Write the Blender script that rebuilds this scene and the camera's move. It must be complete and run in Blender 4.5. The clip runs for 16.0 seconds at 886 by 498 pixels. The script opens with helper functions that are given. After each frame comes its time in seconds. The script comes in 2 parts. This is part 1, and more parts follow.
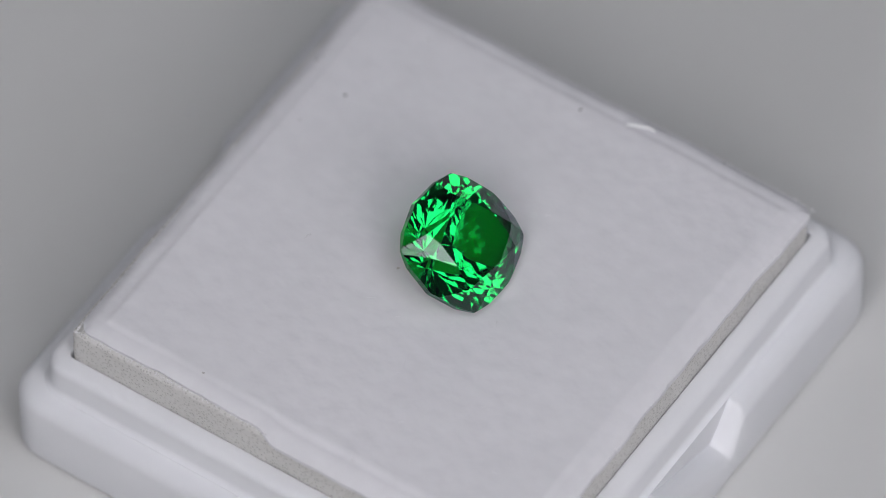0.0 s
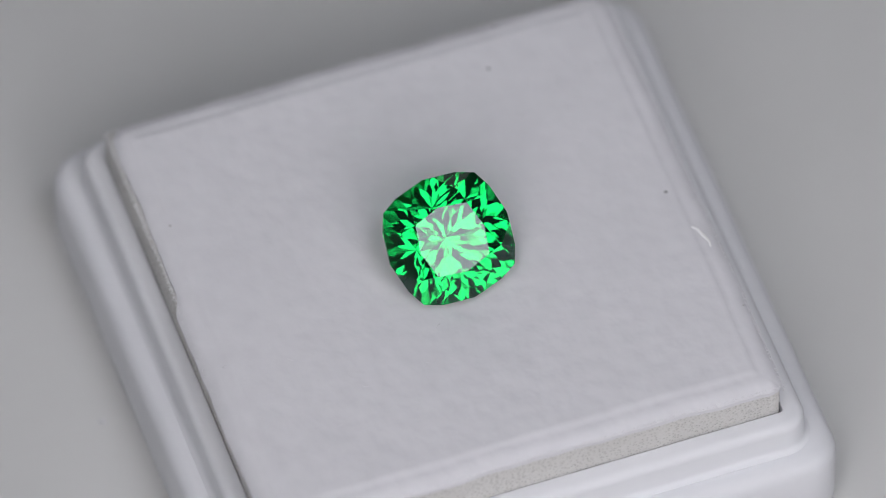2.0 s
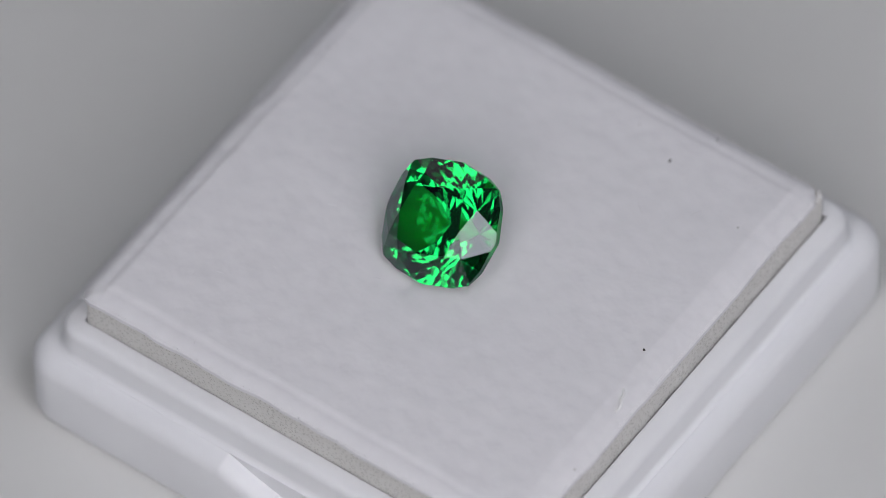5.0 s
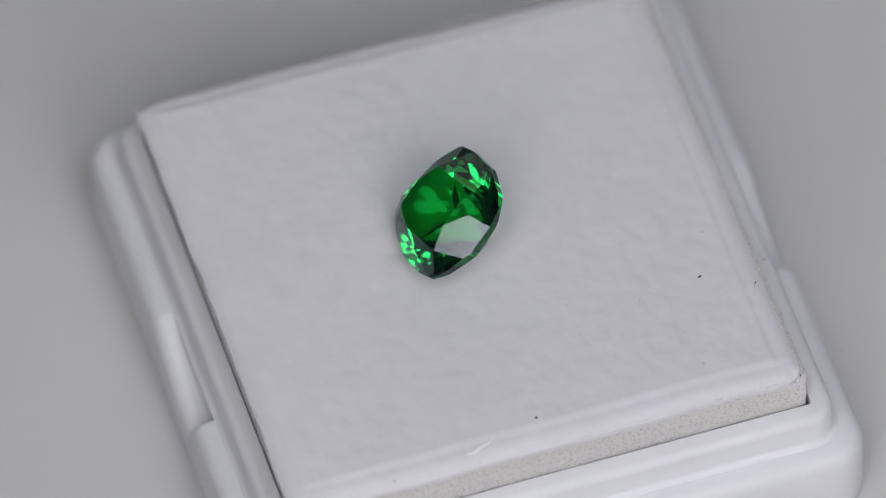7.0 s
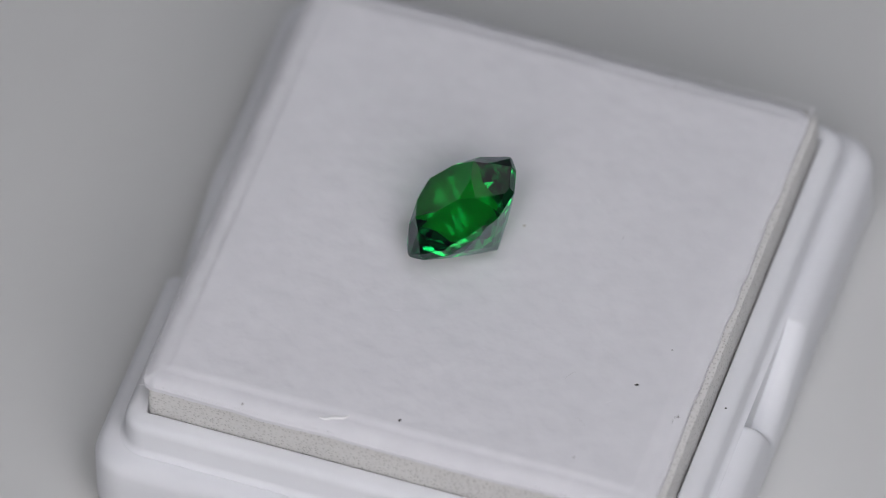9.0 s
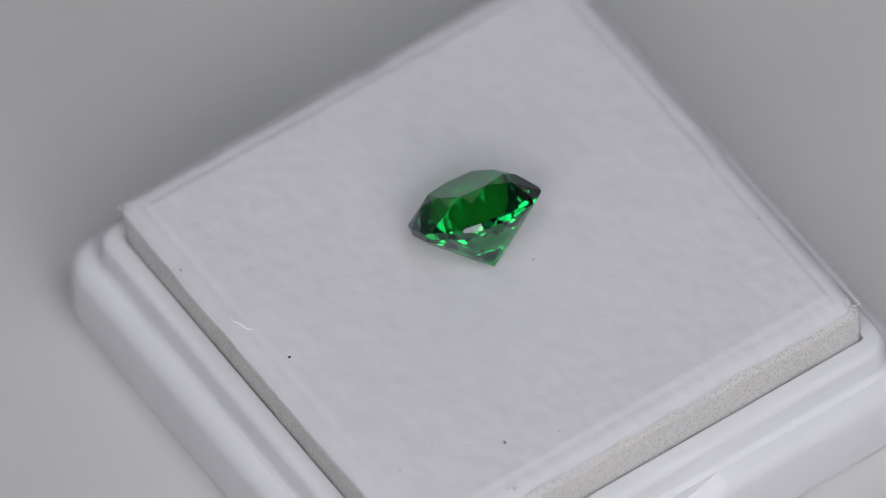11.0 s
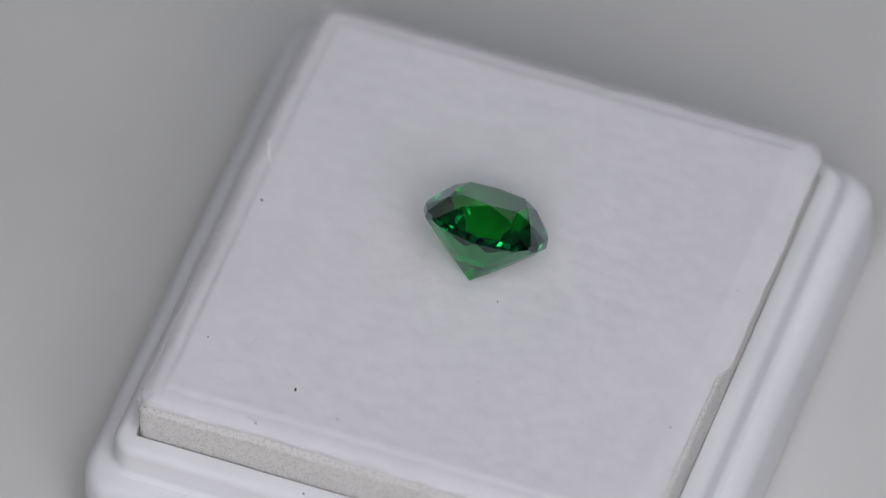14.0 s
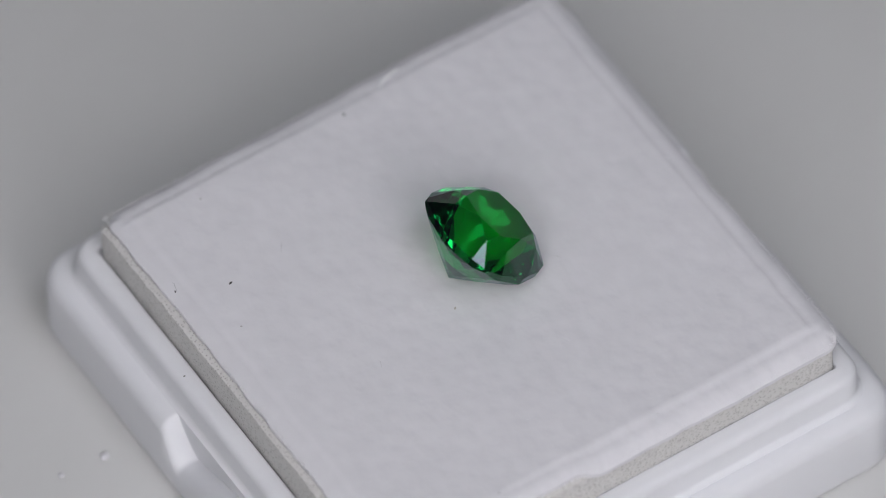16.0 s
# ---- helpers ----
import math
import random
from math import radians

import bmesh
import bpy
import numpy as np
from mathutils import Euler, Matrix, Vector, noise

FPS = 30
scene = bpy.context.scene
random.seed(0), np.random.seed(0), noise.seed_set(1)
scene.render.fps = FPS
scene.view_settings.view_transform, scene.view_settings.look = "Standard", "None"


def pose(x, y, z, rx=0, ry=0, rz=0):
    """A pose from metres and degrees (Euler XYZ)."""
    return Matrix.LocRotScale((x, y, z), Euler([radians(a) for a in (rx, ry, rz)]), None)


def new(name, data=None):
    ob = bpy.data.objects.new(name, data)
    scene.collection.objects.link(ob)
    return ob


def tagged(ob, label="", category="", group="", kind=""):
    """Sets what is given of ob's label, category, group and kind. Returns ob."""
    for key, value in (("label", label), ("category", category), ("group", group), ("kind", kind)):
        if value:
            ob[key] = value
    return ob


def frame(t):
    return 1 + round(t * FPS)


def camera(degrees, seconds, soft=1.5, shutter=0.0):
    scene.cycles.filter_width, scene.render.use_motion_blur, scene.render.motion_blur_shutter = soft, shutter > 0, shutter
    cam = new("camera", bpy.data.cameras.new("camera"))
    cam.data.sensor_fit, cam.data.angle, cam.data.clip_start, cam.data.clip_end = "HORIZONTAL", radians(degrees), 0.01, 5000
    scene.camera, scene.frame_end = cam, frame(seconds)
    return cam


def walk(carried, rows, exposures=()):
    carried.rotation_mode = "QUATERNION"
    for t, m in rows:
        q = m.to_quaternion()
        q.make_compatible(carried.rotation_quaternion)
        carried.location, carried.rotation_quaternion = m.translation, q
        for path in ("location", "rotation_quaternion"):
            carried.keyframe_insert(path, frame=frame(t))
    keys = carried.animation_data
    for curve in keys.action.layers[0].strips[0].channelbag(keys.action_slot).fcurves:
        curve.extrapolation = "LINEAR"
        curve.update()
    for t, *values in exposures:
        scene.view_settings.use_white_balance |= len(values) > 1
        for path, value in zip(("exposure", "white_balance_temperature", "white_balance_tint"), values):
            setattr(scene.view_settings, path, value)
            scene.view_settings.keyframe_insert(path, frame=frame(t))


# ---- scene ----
MM = 0.001
TOP = 9.2 * MM            # height of the pad's cloth over the turntable
SPEED = -18.296            # degrees a second, clockwise seen from above
SECONDS = 16.0

cam = camera(4.2, SECONDS, soft=0.7)
EYE = pose(0.0, -0.365625, 0.484298 + TOP, 37.071, 0.869, -0.979)
walk(cam, [(0.0, EYE), (SECONDS, EYE)])
cam.data.dof.use_dof = True
cam.data.dof.focus_distance = 0.6041
cam.data.dof.aperture_fstop = 25.0
cam.data.dof.aperture_blades = 0


def turn(t):
    """The turntable's angle in degrees at t seconds."""
    return SPEED * (t - 8.0) - 1.4825


# ---- world and light ----
world = bpy.data.worlds.new("studio")
world.use_nodes = True
scene.world = world
world.node_tree.nodes["Background"].inputs[0].default_value = (0.72, 0.88, 1.14, 1)
world.node_tree.nodes["Background"].inputs[1].default_value = 0.048
scene.view_settings.exposure = 0.0
# two white panels, left and right of the lens, widening downwards, two narrow ones added over them as unseen fill and a
# small cool one above, in the camera's axes:
# inner x, outer x at the top, outer x at the bottom, low y, high y, glow
PANEL_AWAY = 0.327
PANELS = ((-0.020, -0.114, -0.150, -0.170, 0.026, "warm"), (0.040, 0.158, 0.238, -0.170, 0.026, "warm"), 
          (-0.020, -0.078, -0.078, 0.034, 0.122, "warm"), (0.040, 0.096, 0.096, 0.034, 0.122, "warm"), (0.070, 0.160, 0.160, 0.128, 0.190, "cool"))
PANEL_GLOW = {"warm": ((1.01, 0.985, 1.02), 5.0), "cool": ((0.88, 0.96, 1.12), 5.0)}
FILL_GLOW = ((1.04, 0.99, 0.97), 0.36)     # unseen fill light across the table, added to lift the far side


# ---- materials ----
def material(name, colour, rough=0.5, **inputs):
    m = bpy.data.materials.new(name)
    m.use_nodes = True
    b = m.node_tree.nodes["Principled BSDF"]
    b.inputs["Base Color"].default_value = (*colour, 1)
    b.inputs["Roughness"].default_value = rough
    for k, val in inputs.items():
        b.inputs[k.replace("_", " ")].default_value = val
    return m


def node(m, kind, **props):
    n = m.node_tree.nodes.new(kind)
    for k, val in props.items():
        if k in n.inputs:
            n.inputs[k].default_value = val
    return n


def noise_tex(m, scale, detail=4.0, stretch=(1, 1, 1)):
    """Noise in object space, metres."""
    co = node(m, "ShaderNodeTexCoord")
    mp = node(m, "ShaderNodeMapping")
    mp.inputs["Scale"].default_value = stretch
    m.node_tree.links.new(co.outputs["Object"], mp.inputs["Vector"])
    n = node(m, "ShaderNodeTexNoise", Scale=scale, Detail=detail)
    m.node_tree.links.new(mp.outputs["Vector"], n.inputs["Vector"])
    return n.outputs["Fac"]


def cells(m, scale):
    co = node(m, "ShaderNodeTexCoord")
    n = node(m, "ShaderNodeTexVoronoi", Scale=scale)
    m.node_tree.links.new(co.outputs["Object"], n.inputs["Vector"])
    return n.outputs["Distance"]


def ramp(m, fac, *stops):
    r = node(m, "ShaderNodeValToRGB")
    while len(r.color_ramp.elements) < len(stops):
        r.color_ramp.elements.new(0.5)
    for e, (p, c) in zip(r.color_ramp.elements, stops):
        e.position, e.color = p, (*c, 1)
    m.node_tree.links.new(fac, r.inputs["Fac"])
    return r.outputs["Color"]


def coloured(m, socket):
    m.node_tree.links.new(socket, m.node_tree.nodes["Principled BSDF"].inputs["Base Color"])


def bumped(m, *heights):
    """Relief from (socket, depth in metres), one over the other."""
    last = None
    for fac, depth in heights:
        b = node(m, "ShaderNodeBump", Strength=1.0, Distance=depth)
        m.node_tree.links.new(fac, b.inputs["Height"])
        if last:
            m.node_tree.links.new(last, b.inputs["Normal"])
        last = b.outputs["Normal"]
    m.node_tree.links.new(last, m.node_tree.nodes["Principled BSDF"].inputs["Normal"])


plastic = material("white_plastic", (0.77, 0.775, 0.80), 0.5)
coloured(plastic, ramp(plastic, noise_tex(plastic, 160, 3), (0.3, (0.72, 0.725, 0.75)), (0.7, (0.76, 0.765, 0.79))))
bumped(plastic, (noise_tex(plastic, 500, 2), 0.00002))

cloth = material("white_felt", (0.70, 0.69, 0.71), 0.95)
coloured(cloth, ramp(cloth, noise_tex(cloth, 650, 5), (0.3, (0.685, 0.68, 0.705)), (0.7, (0.725, 0.72, 0.745))))
bumped(cloth, (noise_tex(cloth, 900, 2), 0.00005), (noise_tex(cloth, 3800, 3), 0.000006))

fuzz = material("felt_fibre", (0.74, 0.735, 0.755), 0.9)
foam = material("grey_white_foam", (0.55, 0.53, 0.50), 0.9)
coloured(foam, ramp(foam, cells(foam, 6200), (0.0, (0.36, 0.35, 0.335)), (0.20, (0.50, 0.49, 0.475)), (0.38, (0.63, 0.62, 0.60)), (0.9, (0.66, 0.65, 0.635))))
bumped(foam, (cells(foam, 6200), 0.00003), (noise_tex(foam, 3500, 3), 0.00002))

laminate = material("grey_white_laminate", (0.62, 0.62, 0.61), 0.5)
coloured(laminate, ramp(laminate, noise_tex(laminate, 45, 4), (0.35, (0.60, 0.60, 0.59)), (0.65, (0.64, 0.64, 0.63))))
table_top = material("pale_grey_table", (0.58, 0.58, 0.57), 0.6)
coloured(table_top, ramp(table_top, noise_tex(table_top, 12, 4), (0.35, (0.56, 0.56, 0.55)), (0.65, (0.60, 0.60, 0.59))))
black = material("black_plastic", (0.02, 0.02, 0.022), 0.45)
dark_dust = material("dark_dust", (0.035, 0.033, 0.03), 0.8)
grey_dust = material("grey_dust", (0.47, 0.46, 0.46), 0.9)
pale_dust = material("pale_dust", (0.62, 0.62, 0.64), 0.9)
tan_dust = material("tan_dust", (0.52, 0.49, 0.46), 0.9)
white_lint = material("white_lint", (0.86, 0.86, 0.86), 0.6)

glows = {}
# the window glow is the added fill light's across the table
for kind, (colour, power) in {**PANEL_GLOW, "window": FILL_GLOW}.items():
    glows[kind] = bpy.data.materials.new("glow_" + kind)
    glows[kind].use_nodes = True
    glows[kind].node_tree.nodes.clear()
    em = node(glows[kind], "ShaderNodeEmission", Color=(*colour, 1), Strength=power)
    glows[kind].node_tree.links.new(em.outputs[0], node(glows[kind], "ShaderNodeOutputMaterial").inputs["Surface"])

# Green garnet: tinted refraction under a clear polish
gemstone = bpy.data.materials.new("green_garnet")
gemstone.use_nodes = True
gemstone.node_tree.nodes.clear()
GEM_IOR = 1.74
refr = node(gemstone, "ShaderNodeBsdfRefraction", Color=(0.07, 0.72, 0.27, 1), Roughness=0.0, IOR=GEM_IOR)
gloss = node(gemstone, "ShaderNodeBsdfGlossy", Color=(0.78, 0.81, 0.90, 1), Roughness=0.0)
fres = node(gemstone, "ShaderNodeFresnel", IOR=GEM_IOR)
mix = node(gemstone, "ShaderNodeMixShader")
for a, b in ((fres.outputs[0], mix.inputs[0]), (refr.outputs[0], mix.inputs[1]), (gloss.outputs[0], mix.inputs[2]),
             (mix.outputs[0], node(gemstone, "ShaderNodeOutputMaterial").inputs["Surface"])):
    gemstone.node_tree.links.new(a, b)


# ---- building helpers ----
def part(name, bm, mat, parent=None, label="", smooth=False):
    """Links a bmesh as one mesh object, under parent if there is one."""
    bmesh.ops.recalc_face_normals(bm, faces=bm.faces)
    me = bpy.data.meshes.new(name)
    for f in bm.faces:
        f.smooth = smooth
    bm.to_mesh(me)
    bm.free()
    me.materials.append(mat)
    if smooth:
        me.set_sharp_from_angle(angle=radians(38))
    ob = new(name, me)
    ob.parent = parent
    return tagged(ob, label)


def rounded_square(half_x, half_y, radius, step, cx=0.0, cy=0.0):
    """Points (x, y, nx, ny) counterclockwise round a rounded rectangle, about step apart on its sides."""
    out = []
    for k in range(4):
        a0 = k * math.pi / 2
        ox = (half_x - radius) * (1 if k in (0, 3) else -1)
        oy = (half_y - radius) * (1 if k in (0, 1) else -1)
        for i in range(9):
            a = a0 + math.pi / 2 * i / 8
            out.append((cx + ox + radius * math.cos(a), cy + oy + radius * math.sin(a), math.cos(a), math.sin(a)))
        x, y, nx, ny = out[-1]
        length = 2 * ((half_x if k % 2 == 0 else half_y) - radius)
        dx, dy = -math.sin(a0 + math.pi / 2), math.cos(a0 + math.pi / 2)
        n = max(2, int(length / step))
        for i in range(1, n):
            out.append((x + dx * length * i / n, y + dy * length * i / n, nx, ny))
    return out


def swept(path, section):
    """Ring swept along a closed path; section(i, point) gives (outward offset, z) pairs, closed."""
    bm = bmesh.new()
    rings = []
    for i, p in enumerate(path):
        rings.append([bm.verts.new((p[0] + p[2] * o, p[1] + p[3] * o, z)) for o, z in section(i, p)])
    n, m = len(rings), len(rings[0])
    for i in range(n):
        a, b = rings[i], rings[(i + 1) % n]
        for j in range(m):
            bm.faces.new((a[j], b[j], b[(j + 1) % m], a[(j + 1) % m]))
    return bm


def arc(cx, cz, r, a0, a1, n=5):
    return [(cx + r * math.cos(radians(a0 + (a1 - a0) * i / n)), cz + r * math.sin(radians(a0 + (a1 - a0) * i / n))) for i in range(n + 1)]


# ---- the table, the turntable and the lights ----
def build_ground():
    bm = bmesh.new()
    bmesh.ops.create_circle(bm, cap_ends=True, segments=96, radius=3.0)
    bmesh.ops.translate(bm, vec=(0, 0, -0.018), verts=bm.verts)
    ob = part("ground", bm, table_top)
    tagged(ob, "pale grey plain table top under the turntable", "table top", kind="structure")


def build_turntable():
    thing = new("turntable")
    tagged(thing, "round matt grey-white photo turntable carrying a gem box", "turntable")
    bm = bmesh.new()
    R, h = 0.085, 0.006
    prof = [(0, -h)] + arc(R - 0.001, -h + 0.001, 0.001, -90, 0, 3) + arc(R - 0.0015, -0.0015, 0.0015, 0, 90, 4)
    n = 128
    rings = [[bm.verts.new((r * math.cos(2 * math.pi * k / n), r * math.sin(2 * math.pi * k / n), z)) for k in range(n)] for r, z in prof[1:]]
    for a, b in zip(rings, rings[1:]):
        for k in range(n):
            bm.faces.new((a[k], a[(k + 1) % n], b[(k + 1) % n], b[k]))
    bm.faces.new(rings[-1])
    bm.faces.new(rings[0][::-1])
    part("platter", bm, laminate, thing, smooth=True)
    bm = bmesh.new()
    bmesh.ops.create_cone(bm, cap_ends=True, segments=64, radius1=0.055, radius2=0.052, depth=0.0119)
    bmesh.ops.translate(bm, vec=(0, 0, -0.0120), verts=bm.verts)
    part("foot", bm, black, thing, "black plastic foot", smooth=True)
    return thing


def slab(outline, z0, z1):
    """A flat plate with the outline, counterclockwise, between two heights."""
    bm = bmesh.new()
    lo = [bm.verts.new((x, y, z0)) for x, y in outline]
    hi = [bm.verts.new((x, y, z1)) for x, y in outline]
    bm.faces.new(lo[::-1]), bm.faces.new(hi)
    for k in range(len(lo)):
        bm.faces.new((lo[k], lo[(k + 1) % len(lo)], hi[(k + 1) % len(lo)], hi[k]))
    return bm


def build_panel(inner, outer_top, outer_low, y0, y1, kind):
    """A flat light panel beside the lens, on a stand; it faces the box."""
    thing = new("light_panel")
    tagged(thing, ("large" if y1 - y0 > 0.1 else "added narrow") + " glowing white light panel on a black stand" if kind == "warm" else "small glowing cool white light panel on a black stand", "light panel", "light panels round the lens")
    mx, my = (inner + outer_low) / 2, (y0 + y1) / 2
    thing.matrix_world = EYE @ pose(mx, my, -PANEL_AWAY)
    shape = [(inner - mx, y0 - my), (outer_low - mx, y0 - my), (outer_top - mx, y1 - my), (inner - mx, y1 - my)]
    if outer_low < inner:
        shape.reverse()
    part("diffuser", slab(shape, 0.003, 0.006), glows[kind], thing, "glowing white diffuser")
    part("back", slab([(x * 1.03, y * 1.02) for x, y in shape], 0.007, 0.022), black, thing, "black plastic back")
    inverse = thing.matrix_world.inverted()
    top = thing.matrix_world @ Vector((0, 0, 0.030))
    bm = bmesh.new()
    bmesh.ops.create_cone(bm, cap_ends=True, segments=24, radius1=0.006, radius2=0.006, depth=top.z + 0.012)
    bmesh.ops.translate(bm, vec=(top.x, top.y, (top.z + 0.012) / 2 - 0.012), verts=bm.verts)
    bmesh.ops.transform(bm, matrix=inverse, verts=bm.verts)
    part("stand_pole", bm, black, thing, "black stand pole", smooth=True)
    bm = bmesh.new()
    bmesh.ops.create_cone(bm, cap_ends=True, segments=48, radius1=0.05, radius2=0.046, depth=0.006)
    bmesh.ops.translate(bm, vec=(top.x, top.y, -0.015), verts=bm.verts)
    bmesh.ops.transform(bm, matrix=inverse, verts=bm.verts)
    part("stand_foot", bm, black, thing, "black round stand foot", smooth=True)


# opening of the added fill light in its unseen wall
WALL_Y, SILL, HEAD, JAMB = 0.90, 0.08, 0.80, 0.80


def block(x0, x1, y0, y1, z0, z1):
    bm = bmesh.new()
    bmesh.ops.create_cube(bm, size=1.0)
    for v in bm.verts:
        v.co = Vector(((x0 + x1) / 2 + v.co.x * (x1 - x0), (y0 + y1) / 2 + v.co.y * (y1 - y0), (z0 + z1) / 2 + v.co.z * (z1 - z0)))
    return bm


def build_back_fill():
    """An unseen wall behind the table with a glowing fill pane in it, added to light the scene from the far side."""
    wall = new("fill_wall")
    tagged(wall, "plain grey unseen wall added round a fill light", "wall", kind="structure")
    for x0, x1, z0, z1 in ((-1.9, -JAMB, -0.018, 1.9), (JAMB, 1.9, -0.018, 1.9), (-JAMB, JAMB, -0.018, SILL), (-JAMB, JAMB, HEAD, 1.9)):
        part("wall_piece", block(x0, x1, WALL_Y, WALL_Y + 0.12, z0, z1), table_top, wall)
    thing = new("fill_light")
    tagged(thing, "white-framed glowing fill light, added out of view", "window", kind="structure")
    for x0, x1, z0, z1 in ((-JAMB, -JAMB + 0.04, SILL, HEAD), (JAMB - 0.04, JAMB, SILL, HEAD), (-JAMB + 0.04, JAMB - 0.04, SILL, SILL + 0.04), (-JAMB + 0.04, JAMB - 0.04, HEAD - 0.04, HEAD)):
        part("fill_frame", block(x0, x1, WALL_Y + 0.03, WALL_Y + 0.08, z0, z1), plastic, thing)
    part("fill_pane", block(-JAMB + 0.04, JAMB - 0.04, WALL_Y + 0.05, WALL_Y + 0.055, SILL + 0.04, HEAD - 0.04), glows["window"], thing, "glowing white fill surface")


# ---- the box ----
BOX_X, BOX_Y = 0.74 * MM, 1.08 * MM
RIM_TOP, LIP_TOP = TOP - 4.6 * MM, TOP - 2.7 * MM
RIM_HALF, LIP_HALF = 15.95 * MM, 14.55 * MM
NOTCH_HIGH, NOTCH_LOW, NOTCH_DEPTH = 4.5 * MM, -2.7 * MM, 3.0 * MM


def rim_height(x, y):
    """Top of the outer wall: level, but for a ramped finger notch on two opposite sides."""
    if abs(x - BOX_X) < RIM_HALF - 0.3 * MM or not NOTCH_LOW < y < NOTCH_HIGH:
        return RIM_TOP
    q = (NOTCH_HIGH - y) / (NOTCH_HIGH - NOTCH_LOW)
    step = min(1.0, (y - NOTCH_LOW) / (1.7 * MM))
    return RIM_TOP - NOTCH_DEPTH * q * step * step * (3 - 2 * step)


def build_box():
    thing = new("gem_box")
    tagged(thing, "open square white plastic gem box with stepped rim and finger notches", "gem box")
    path = rounded_square(RIM_HALF, RIM_HALF, 2.0 * MM, 0.1 * MM, BOX_X, BOX_Y)
    def wall(i, p):
        z = rim_height(p[0], p[1])
        r = 0.85 * MM
        return [(-0.5 * MM, 0.0)] + arc(-0.5 * MM, 0.5 * MM, 0.5 * MM, -90, 0, 3) + arc(-r, z - r, r, 0, 90, 4) + [(-1.95 * MM, z), (-1.95 * MM, 0.0)]

    part("outer_wall", swept(path, wall), plastic, thing, smooth=True)

    def lip(i, p):
        r, f = 0.5 * MM, 0.35 * MM
        foot = [(f - f * math.cos(radians(a)), RIM_TOP + 0.03 * MM + f - f * math.sin(radians(a))) for a in (85, 60, 35, 10)]
        return [(0, 0.8 * MM), (0.33 * MM, RIM_TOP - 0.6 * MM)] + foot + arc(-r, LIP_TOP - r, r, 0, 90, 5) + arc(-1.1 * MM + 0.1 * MM, LIP_TOP - 0.1 * MM, 0.1 * MM, 90, 180, 3) + [(-1.1 * MM, 0.8 * MM)]

    part("inner_lip", swept(rounded_square(LIP_HALF, LIP_HALF, 1.3 * MM, 1 * MM, BOX_X, BOX_Y), lip), plastic, thing, smooth=True)
    bm = bmesh.new()
    lo = [bm.verts.new((x, y, 0.02 * MM)) for x, y, _, _ in rounded_square(RIM_HALF - 1.4 * MM, RIM_HALF - 1.4 * MM, 1.0 * MM, 5 * MM, BOX_X, BOX_Y)]
    hi = [bm.verts.new((v.co.x, v.co.y, 1.0 * MM)) for v in lo]
    bm.faces.new(lo[::-1]), bm.faces.new(hi)
    for k in range(len(lo)):
        bm.faces.new((lo[k], lo[(k + 1) % len(lo)], hi[(k + 1) % len(lo)], hi[k]))
    part("bottom", bm, plastic, thing)
    return thing


# ---- the pad ----
PAD_X0, PAD_X1, PAD_Y0, PAD_Y1 = -12.69 * MM, 14.10 * MM, -12.30 * MM, 14.54 * MM


# how far the cloth stops short of the foam's edge, and how low its edge hangs, on the sides x0, x1, y0, y1
CUT = {"x0": (-0.24, 0.46), "x1": (0.34, 0.40), "y0": (-0.08, 0.56), "y1": (-0.04, 0.54)}


def smooth_step(t):
    t = min(max(t, 0.0), 1.0)
    return t * t * (3 - 2 * t)


def flap(x):
    """Along y1 the cloth is cut short on one half and hangs over on the other: 0 to 1."""
    return smooth_step((2.9 * MM - x) / (1.5 * MM))


def edge_wave(s, k):
    """Uneven cut of the cloth along its edge."""
    return (noise.noise((s * 150, k * 7.3, 0.5)) * 0.19 + noise.noise((s * 700, k * 3.1, 4.5)) * 0.10 + noise.noise((s * 2600, k * 5.7, 1.5)) * 0.03) * MM


def pad_height(x, y):
    """Cloth: nearly flat, rounded off along a border."""
    drops = []
    for d, key in ((x - PAD_X0, "x0"), (PAD_X1 - x, "x1"), (y - PAD_Y0, "y0"), (PAD_Y1 - y, "y1")):
        d = max(d - CUT[key][0] * MM, 0.0)
        low = CUT[key][1] * (0.75 + 0.5 * flap(x) if key == "y1" else 1.0)
        q = max(0.0, 1 - d / (1.0 * MM))
        drops.append(low * (0.22 * smooth_step((1.35 * MM - d) / (0.45 * MM)) + 0.78 * q ** 2.6) - 0.045 * math.exp(-((d - 1.45 * MM) / (0.22 * MM)) ** 2))
    drops.sort()
    drop = drops[-1] + 0.35 * drops[-2]
    # the felt gives way under the line on which the gem rests
    u = min(max(((1.35 - x / MM) * 4.49 + (y / MM - 0.78) * 0.50) / 20.41, 0.0), 1.0)
    away = math.hypot(x / MM - 1.35 + 4.49 * u, y / MM - 0.78 - 0.50 * u)
    drop += 0.15 * math.exp(-(away / 0.65) ** 2)
    wob = 0.09 * noise.noise((x * 150, y * 150, 0.0)) + 0.028 * noise.noise((x * 600, y * 600, 2.0)) + 0.023 * noise.noise((x * 1300, y * 1300, 5.0))
    return TOP + (wob + 0.03 - drop) * MM


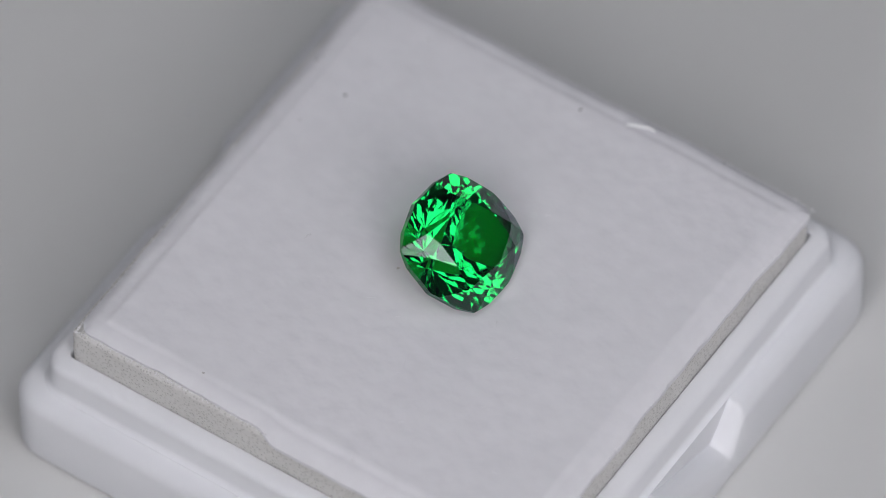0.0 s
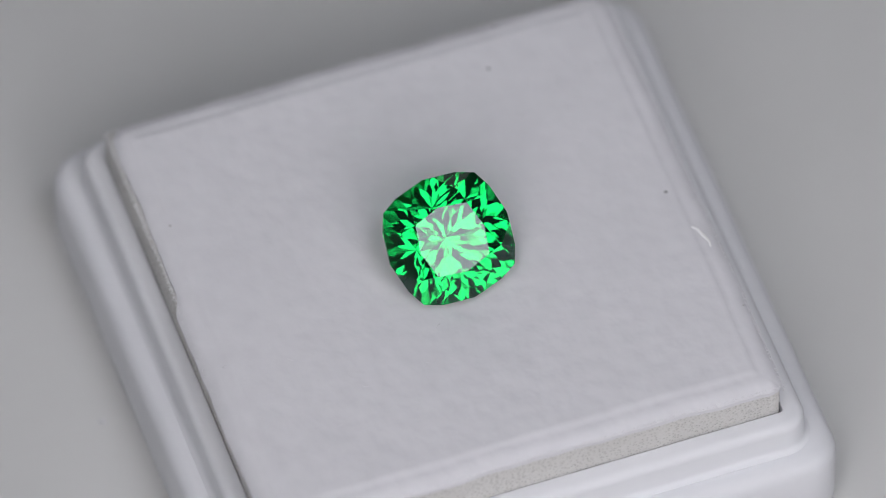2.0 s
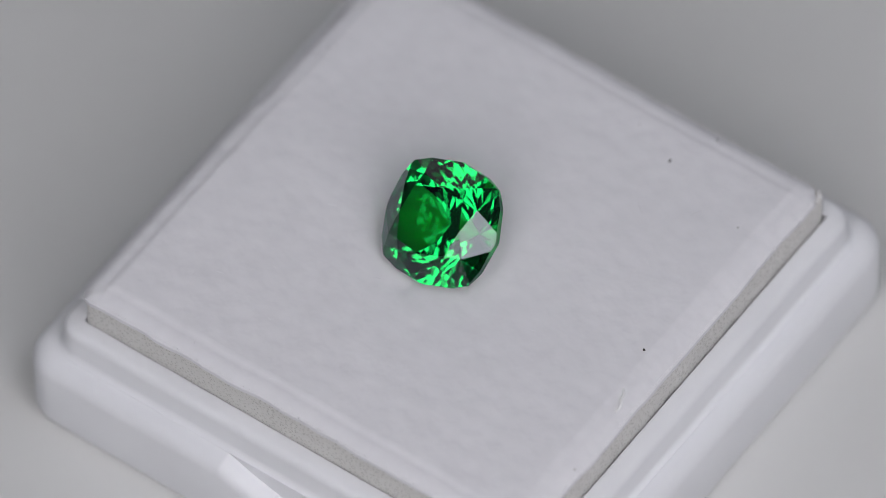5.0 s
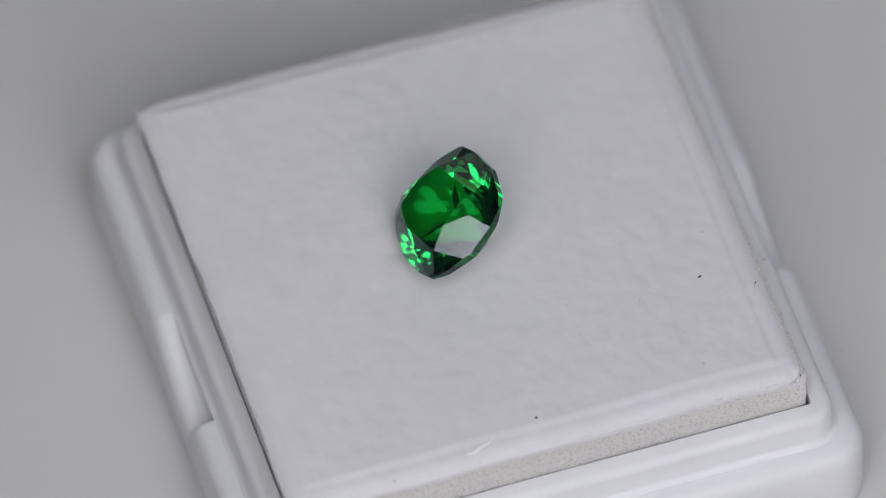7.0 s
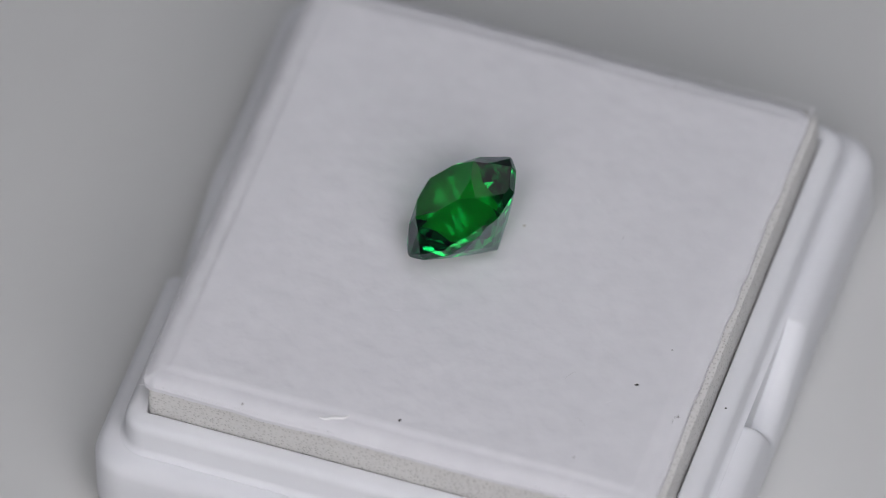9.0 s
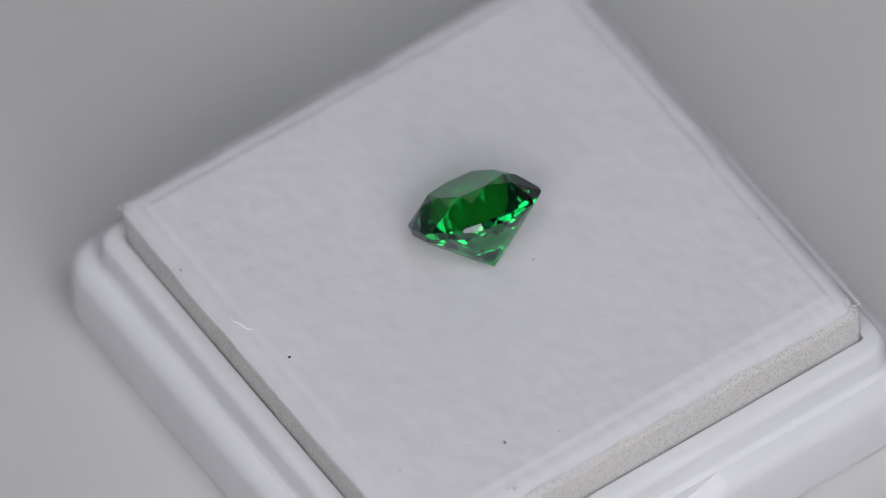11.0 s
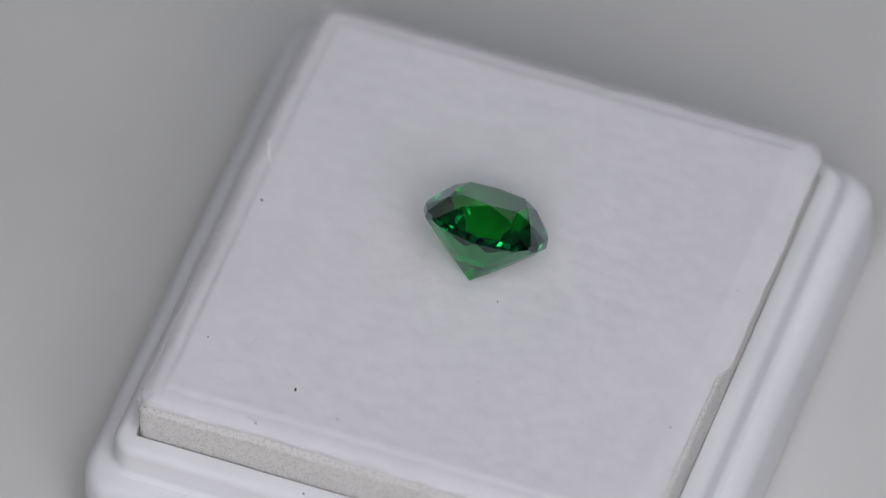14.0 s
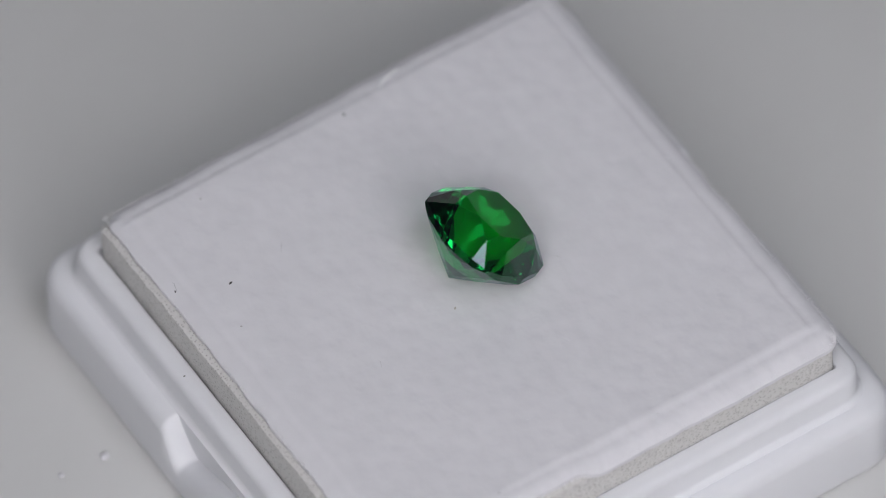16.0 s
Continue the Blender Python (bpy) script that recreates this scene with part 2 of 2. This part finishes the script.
def build_pad():
    thing = new("foam_pad")
    tagged(thing, "white felt-topped foam pad filling a gem box", "foam pad")
    n = 190
    bm = bmesh.new()
    grid = []
    x0, x1 = PAD_X0 + CUT["x0"][0] * MM, PAD_X1 - CUT["x1"][0] * MM
    y0, y1 = PAD_Y0 + CUT["y0"][0] * MM, PAD_Y1 - CUT["y1"][0] * MM
    for j in range(n + 1):
        row = []
        for i in range(n + 1):
            a, b = i / n, j / n
            x, y = x0 + (x1 - x0) * a, y0 + (y1 - y0) * b
            fall = [max(0, 1 - c * 14) for c in (a, 1 - a, b, 1 - b)]
            wx = edge_wave(y, 1) * 0.81 * fall[0] + edge_wave(y, 2) * 0.65 * fall[1]
            wy = edge_wave(x, 3) * 0.68 * fall[2] + edge_wave(x, 4) * 0.80 * fall[3]
            wy += (0.15 * flap(x) - 0.20 * (1 - flap(x))) * MM * fall[3]
            # the corners of the cloth are cut round
            sx, sy = (1 if a > 0.5 else -1), (1 if b > 0.5 else -1)
            u, w = 0.9 * MM - min(x - x0, x1 - x), 0.9 * MM - min(y - y0, y1 - y)
            if u > 0 and w > 0:
                shrink = max(u, w) / math.hypot(u, w) - 1
                wx, wy = wx + sx * u * shrink, wy + sy * w * shrink
            row.append(bm.verts.new((x + wx, y + wy, pad_height(x, y))))
        grid.append(row)
    for j in range(n):
        for i in range(n):
            bm.faces.new((grid[j][i], grid[j][i + 1], grid[j + 1][i + 1], grid[j + 1][i]))
    rim = [grid[0][i] for i in range(n)] + [grid[j][n] for j in range(n)] + [grid[n][i] for i in range(n, 0, -1)] + [grid[j][0] for j in range(n, 0, -1)]
    low = [bm.verts.new((v.co.x, v.co.y, v.co.z - 0.24 * MM)) for v in rim]
    for k in range(len(rim)):
        bm.faces.new((rim[k], rim[(k + 1) % len(rim)], low[(k + 1) % len(rim)], low[k]))
    part("cloth", bm, cloth, thing, "white felt cloth", smooth=True)
    # fuzz along the cut edges and over the felt
    bm_v, bm_f = [], []
    rng = random.Random(5)
    for n_f in range(2250):
        edge = n_f < 2200
        if edge:
            k = n_f % 4
            f = rng.random()
            x = (x0, x1, x0 + (x1 - x0) * f, x0 + (x1 - x0) * f)[k]
            y = (y0 + (y1 - y0) * f, y0 + (y1 - y0) * f, y0, y1)[k]
            way = (math.pi, 0, -math.pi / 2, math.pi / 2)[k] + rng.uniform(-1.2, 1.2)
            ix, iy = (0.12 * MM, -0.12 * MM, 0, 0)[k], (0, 0, 0.12 * MM, -0.12 * MM)[k]
            x, y, length, rise = x + ix, y + iy, rng.uniform(0.08, 0.24) * MM, rng.uniform(-0.2, 0.35)
        else:
            x, y = rng.uniform(x0, x1), rng.uniform(y0, y1)
            way, length, rise = rng.uniform(0, 6.28), rng.uniform(0.15, 0.45) * MM, rng.uniform(0.0, 0.03)
        z = pad_height(x, y) - 0.01 * MM
        curl = rng.uniform(-0.9, 0.9)
        base = len(bm_v)
        r = rng.uniform(0.005, 0.009) * MM
        px, py = x, y
        for i in range(4):
            a = way + curl * i / 3
            sx, sy = -math.sin(a) * r, math.cos(a) * r
            h = z + length * rise * math.sin(math.pi * (i + 0.3) / 4.2)
            bm_v += [(px + sx, py + sy, h), (px - sx, py - sy, h), (px, py, h + 1.6 * r)]
            px, py = px + math.cos(a) * length / 3, py + math.sin(a) * length / 3
        for i in range(3):
            o = base + 3 * i
            bm_f += [(o, o + 3, o + 5, o + 2), (o + 2, o + 5, o + 4, o + 1), (o + 1, o + 4, o + 3, o)]
    me = bpy.data.meshes.new("felt_fuzz")
    me.from_pydata(bm_v, [], bm_f)
    me.materials.append(fuzz)
    ob = new("felt_fuzz", me)
    ob.parent = thing
    tagged(ob, "fine white felt fibres", kind="stuff")
    # foam block: flush with the well, grainy on its sides
    bm = bmesh.new()
    path = rounded_square((PAD_X1 - PAD_X0) / 2, (PAD_Y1 - PAD_Y0) / 2, 0.40 * MM, 0.11 * MM, (PAD_X0 + PAD_X1) / 2, (PAD_Y0 + PAD_Y1) / 2)
    cx, cy = (PAD_X0 + PAD_X1) / 2, (PAD_Y0 + PAD_Y1) / 2
    rings = []
    levels = [(-2.3, 0.8), (-1.9, 0.34), (-1.3, 0.32), (-0.7, 0.32), (-0.3, 0.32), (-0.10, 0.34), (-0.02, 0.38)] + [(0.0, 0.45 + 0.13 * k) for k in range(14)] + [(0.0, TOP / MM - 1.05)]
    for inset, down in levels:
        ring = []
        for x, y, nx, ny in path:
            px, py = x + nx * inset * MM, y + ny * inset * MM
            o = (noise.noise((px * 5200, py * 5200, down * 5.2)) * 0.03 + noise.noise((px * 1500, py * 1500, down * 1.5)) * 0.04 - 0.03) * MM
            z = pad_height(px, py) if down < 2.0 else TOP
            g = noise.noise((px * 4800, py * 4800, 9.0)) * 0.015 * MM if inset > -0.8 and down < 2 else 0.0
            ring.append(bm.verts.new((px + nx * o, py + ny * o, z - down * MM + g)))
        rings.append(ring)
    for a, b in zip(rings, rings[1:]):
        for k in range(len(a)):
            bm.faces.new((a[k], b[k], b[(k + 1) % len(a)], a[(k + 1) % len(a)]))
    bm.faces.new(rings[0])
    bm.faces.new(rings[-1][::-1])
    part("foam_block", bm, foam, thing, "porous greyish foam", smooth=True)
    return thing


# ---- the gem ----
GEM_AT = Vector((-0.519, 1.0, 2.42)) * MM + Vector((0, 0, TOP))
GEM_TILT, GEM_WAY, GEM_SPIN = 39.942, 173.714, 58.547


def gem_pose():
    t, w = radians(GEM_TILT), radians(GEM_WAY)
    n = Vector((math.sin(t) * math.cos(w), math.sin(t) * math.sin(w), math.cos(t)))
    e1 = Vector((0, 0, 1)).cross(n).normalized()
    e2 = n.cross(e1)
    m = Matrix((e1, e2, n)).transposed().to_4x4()
    return Matrix.Translation(GEM_AT) @ m @ Matrix.Rotation(radians(GEM_SPIN), 4, "Z")


# Pavilion facets, culet first: azimuths in a quadrant, slope in degrees, and a radius and height in mm that the facet passes
PAVILION = (((0.0, 22.5, 45.0, 67.5), 39.4, 0.0, -3.14), ((11.25, 33.75, 56.25, 78.75), 41.2, 0.95, -2.375), ((0.0, 22.5, 45.0, 67.5), 43.0, 1.95, -1.515),
            ((11.34, 78.66), 48.7, 3.45, -0.12), ((31.37, 58.63), 53.2, 3.30, -0.12))


def build_gem():
    """Cushion brilliant, ground facet by facet out of a block; corners at 0, 90, 180 and 270 degrees of its own x axis."""
    bm = bmesh.new()
    bmesh.ops.create_cube(bm, size=12.0)

    def polar(angle, r, z):
        return Vector((r * math.cos(radians(angle)), r * math.sin(radians(angle)), z))

    def grind(n, d):
        """Cuts away what lies beyond the plane n * x = d."""
        bmesh.ops.bisect_plane(bm, geom=bm.verts[:] + bm.edges[:] + bm.faces[:], dist=1e-5, plane_co=n * d, plane_no=n, clear_outer=True)
        bmesh.ops.holes_fill(bm, edges=[e for e in bm.edges if e.is_boundary], sides=0)

    def grind_through(a, b, c):
        n = (b - a).cross(c - a).normalized()
        n = n if n.dot(a) > 0 else -n
        grind(n, n.dot(a))

    def slope(angle, tilt):
        return polar(angle, math.sin(radians(tilt)), -math.cos(radians(tilt)))

    grind(Vector((0, 0, 1)), 1.41)
    girdle = {0: (3.55, 0.17), 16: (3.34, 0.12), 45: (3.22, 0.13), 74: (3.34, 0.12)}
    for q in range(0, 360, 90):
        corner, side = polar(q, 2.00, 1.41), polar(q + 45, 1.76, 1.41)
        after = polar(q + 90, 2.00, 1.41)
        s0, s1, s9 = polar(q + 14, 2.52, 1.035), polar(q + 76, 2.52, 1.035), polar(q - 14, 2.52, 1.035)
        g = {a: polar(q + a, *girdle[a % 90]) for a in (0, 16, 45, 74, 90)}
        for a, b in ((0, 16), (16, 45), (45, 74), (74, 90)):
            grind_through(g[a], g[b], g[a] + Vector((0, 0, 1)))
        for three in ((corner, side, s0), (side, after, s1), (corner, s9, s0), (side, s0, s1), (s0, g[0], g[16]), (s0, g[16], g[45]), (s1, g[45], g[74]), (s1, g[74], g[90])):
            grind_through(*three)
    for azimuths, tilt, r, z in PAVILION:
        for q in range(0, 360, 90):
            for a in azimuths:
                n = slope(q + a, tilt)
                grind(n, n.dot(polar(q + a, r, z)))
    bmesh.ops.remove_doubles(bm, verts=bm.verts, dist=1e-4)
    bmesh.ops.scale(bm, vec=(MM, MM, MM), verts=bm.verts)
    bmesh.ops.recalc_face_normals(bm, faces=bm.faces)
    bm.verts.index_update()
    thing = new("gemstone")
    tagged(thing, "cushion-cut transparent vivid green gemstone tilted on white felt", "gemstone")
    groups = {"table_facet": [], "crown": [], "girdle": [], "pavilion": []}
    for f in bm.faces:
        groups["table_facet" if f.normal.z > 0.999 else "crown" if f.normal.z > 0.05 else "girdle" if f.normal.z > -0.05 else "pavilion"].append(f)
    for name, faces in groups.items():
        points = sorted({v.index for f in faces for v in f.verts})
        place = {k: i for i, k in enumerate(points)}
        bm.verts.ensure_lookup_table()
        me = bpy.data.meshes.new(name)
        me.from_pydata([bm.verts[k].co[:] for k in points], [], [[place[v.index] for v in f.verts] for f in faces])
        me.materials.append(gemstone)
        new(name, me).parent = thing
    bm.free()
    thing.matrix_world = gem_pose()
    return thing


# ---- dust and lint ----
def on_cloth(x, y):
    return Vector((x * MM, y * MM, pad_height(x * MM, y * MM)))


def speck(name, at, size, mat, label, lean=0.0, long=1.6):
    """An uneven grain lying on its support."""
    bm = bmesh.new()
    bmesh.ops.create_icosphere(bm, subdivisions=2, radius=1.0)
    seed = at.x * 9000 + at.y * 7000
    for v in bm.verts:
        f = 1 + 0.45 * noise.noise(v.co * 1.4 + Vector((seed, 0, 0)))
        v.co = Vector((v.co.x * long * f, v.co.y * f, v.co.z * 0.6 * f)) * size * MM / 2
    bmesh.ops.rotate(bm, cent=(0, 0, 0), matrix=Matrix.Rotation(radians(lean), 3, "Z"), verts=bm.verts)
    bmesh.ops.translate(bm, vec=at + Vector((0, 0, size * 0.12 * MM)), verts=bm.verts)
    return tagged(part(name, bm, mat, smooth=True), label, "dust", "dust on the gem box")


def fibre(start, end, bend, thick, mat, label):
    """A thin curved hair lying on the cloth between two points."""
    bm = bmesh.new()
    a, b = Vector(start), Vector(end)
    side = Vector((-(b - a).y, (b - a).x)) * bend
    rings = []
    n = 12
    for i in range(n + 1):
        t = i / n
        p = a.lerp(b, t) + side * math.sin(math.pi * t) + side * 0.3 * math.sin(math.pi * 3 * t)
        c = on_cloth(p.x, p.y) + Vector((0, 0, (0.02 + 0.05 * math.sin(math.pi * t)) * MM))
        d = (b - a).normalized()
        r = thick * MM / 2 * (0.35 + 0.65 * math.sin(math.pi * (0.15 + 0.7 * t)))
        rings.append([bm.verts.new(c + Vector((-d.y * math.cos(k * 1.2566) * r, d.x * math.cos(k * 1.2566) * r, math.sin(k * 1.2566) * r))) for k in range(5)])
    for u, w in zip(rings, rings[1:]):
        for k in range(5):
            bm.faces.new((u[k], u[(k + 1) % 5], w[(k + 1) % 5], w[k]))
    bm.faces.new(rings[0][::-1]), bm.faces.new(rings[-1])
    return tagged(part("lint_fibre", bm, mat, smooth=True), label, "lint", "lint on the pad")


def build_dust():
    out = []
    dark = "tiny dark dust grain on white felt"
    out.append(speck("dust_speck", on_cloth(10.75, -5.04), 0.115, dark_dust, dark, 20, 1.9))
    out.append(speck("dust_speck", on_cloth(0.24, -10.82), 0.125, dark_dust, dark, 70, 1.4))
    out.append(speck("dust_speck", on_cloth(13.30, -6.20), 0.07, dark_dust, dark, 60, 2.0))
    pale = "faint grey dust grain on white felt"
    for x, y, size in ((9.2, -10.3, 0.11), (-7.6, -12.1, 0.15), (11.76, -2.44, 0.1), (6.72, 13.36, 0.12)):
        out.append(speck("dust_speck", on_cloth(x, y), size, grey_dust, pale, 57 * x, 1.2))
    out.append(speck("dust_speck", on_cloth(2.28, 2.60), 0.12, tan_dust, "tiny tan dust grain on white felt", 40, 1.5))
    for x, y, z in ((14.80, -3.15, LIP_TOP), (-2.1, 15.60, RIM_TOP + 0.02 * MM)):
        out.append(speck("dust_speck", Vector((x * MM, y * MM, z)), 0.09, dark_dust, "tiny dark dust grain on white plastic rim", 20, 1.3))
    for x, y, size in ((20.4, 21.9, 0.8), (18.45, -5.3, 0.42), (20.9, -5.5, 0.3), (2.8, 18.6, 0.3)):
        out.append(speck("dust_speck", Vector((x * MM, y * MM, 0)), size, pale_dust, "pale grey dust grain on the turntable", 80 * x, 1.2))
    hair = "thin curved grey fibre on white felt"
    for a, b, bend, mat in (((13.16, -6.72), (13.32, -6.10), 0.22, dark_dust), ((8.45, -8.0), (9.05, -8.3), 0.3, grey_dust), ((7.25, -5.85), (7.65, -5.25), 0.15, grey_dust),
                            ((-2.42, 13.48), (-2.40, 13.76), 0.5, grey_dust), ((-2.62, 13.58), (-2.46, 13.66), 0.5, grey_dust), 
                            ((7.2, 3.15), (7.35, 3.6), 0.2, grey_dust), ((-3.65, 2.6), (-3.85, 2.9), 0.2, grey_dust), ((9.08, -10.44), (9.26, -10.30), 0.5, grey_dust)):
        out.append(fibre(a, b, bend * 0.6, 0.014, mat, hair))
    out.append(fibre((-2.25, -11.30), (-3.65, -11.80), 0.10, 0.17, white_lint, "short white lint fibre on white felt"))
    return out


build_ground()
turntable = build_turntable()
build_back_fill()
for panel in PANELS:
    build_panel(*panel)
gem_box = build_box()
foam_pad = build_pad()
gem = build_gem()
dust = build_dust()


# ---- what turns ----
def motions():
    times = [0.5 * k for k in range(int(SECONDS * 2) + 1)]
    start = gem_pose()
    for thing in (turntable, gem_box, foam_pad, *dust):
        walk(thing, [(t, pose(0, 0, 0, 0, 0, turn(t))) for t in times])
    walk(gem, [(t, pose(0, 0, 0, 0, 0, turn(t)) @ start) for t in times])


motions()
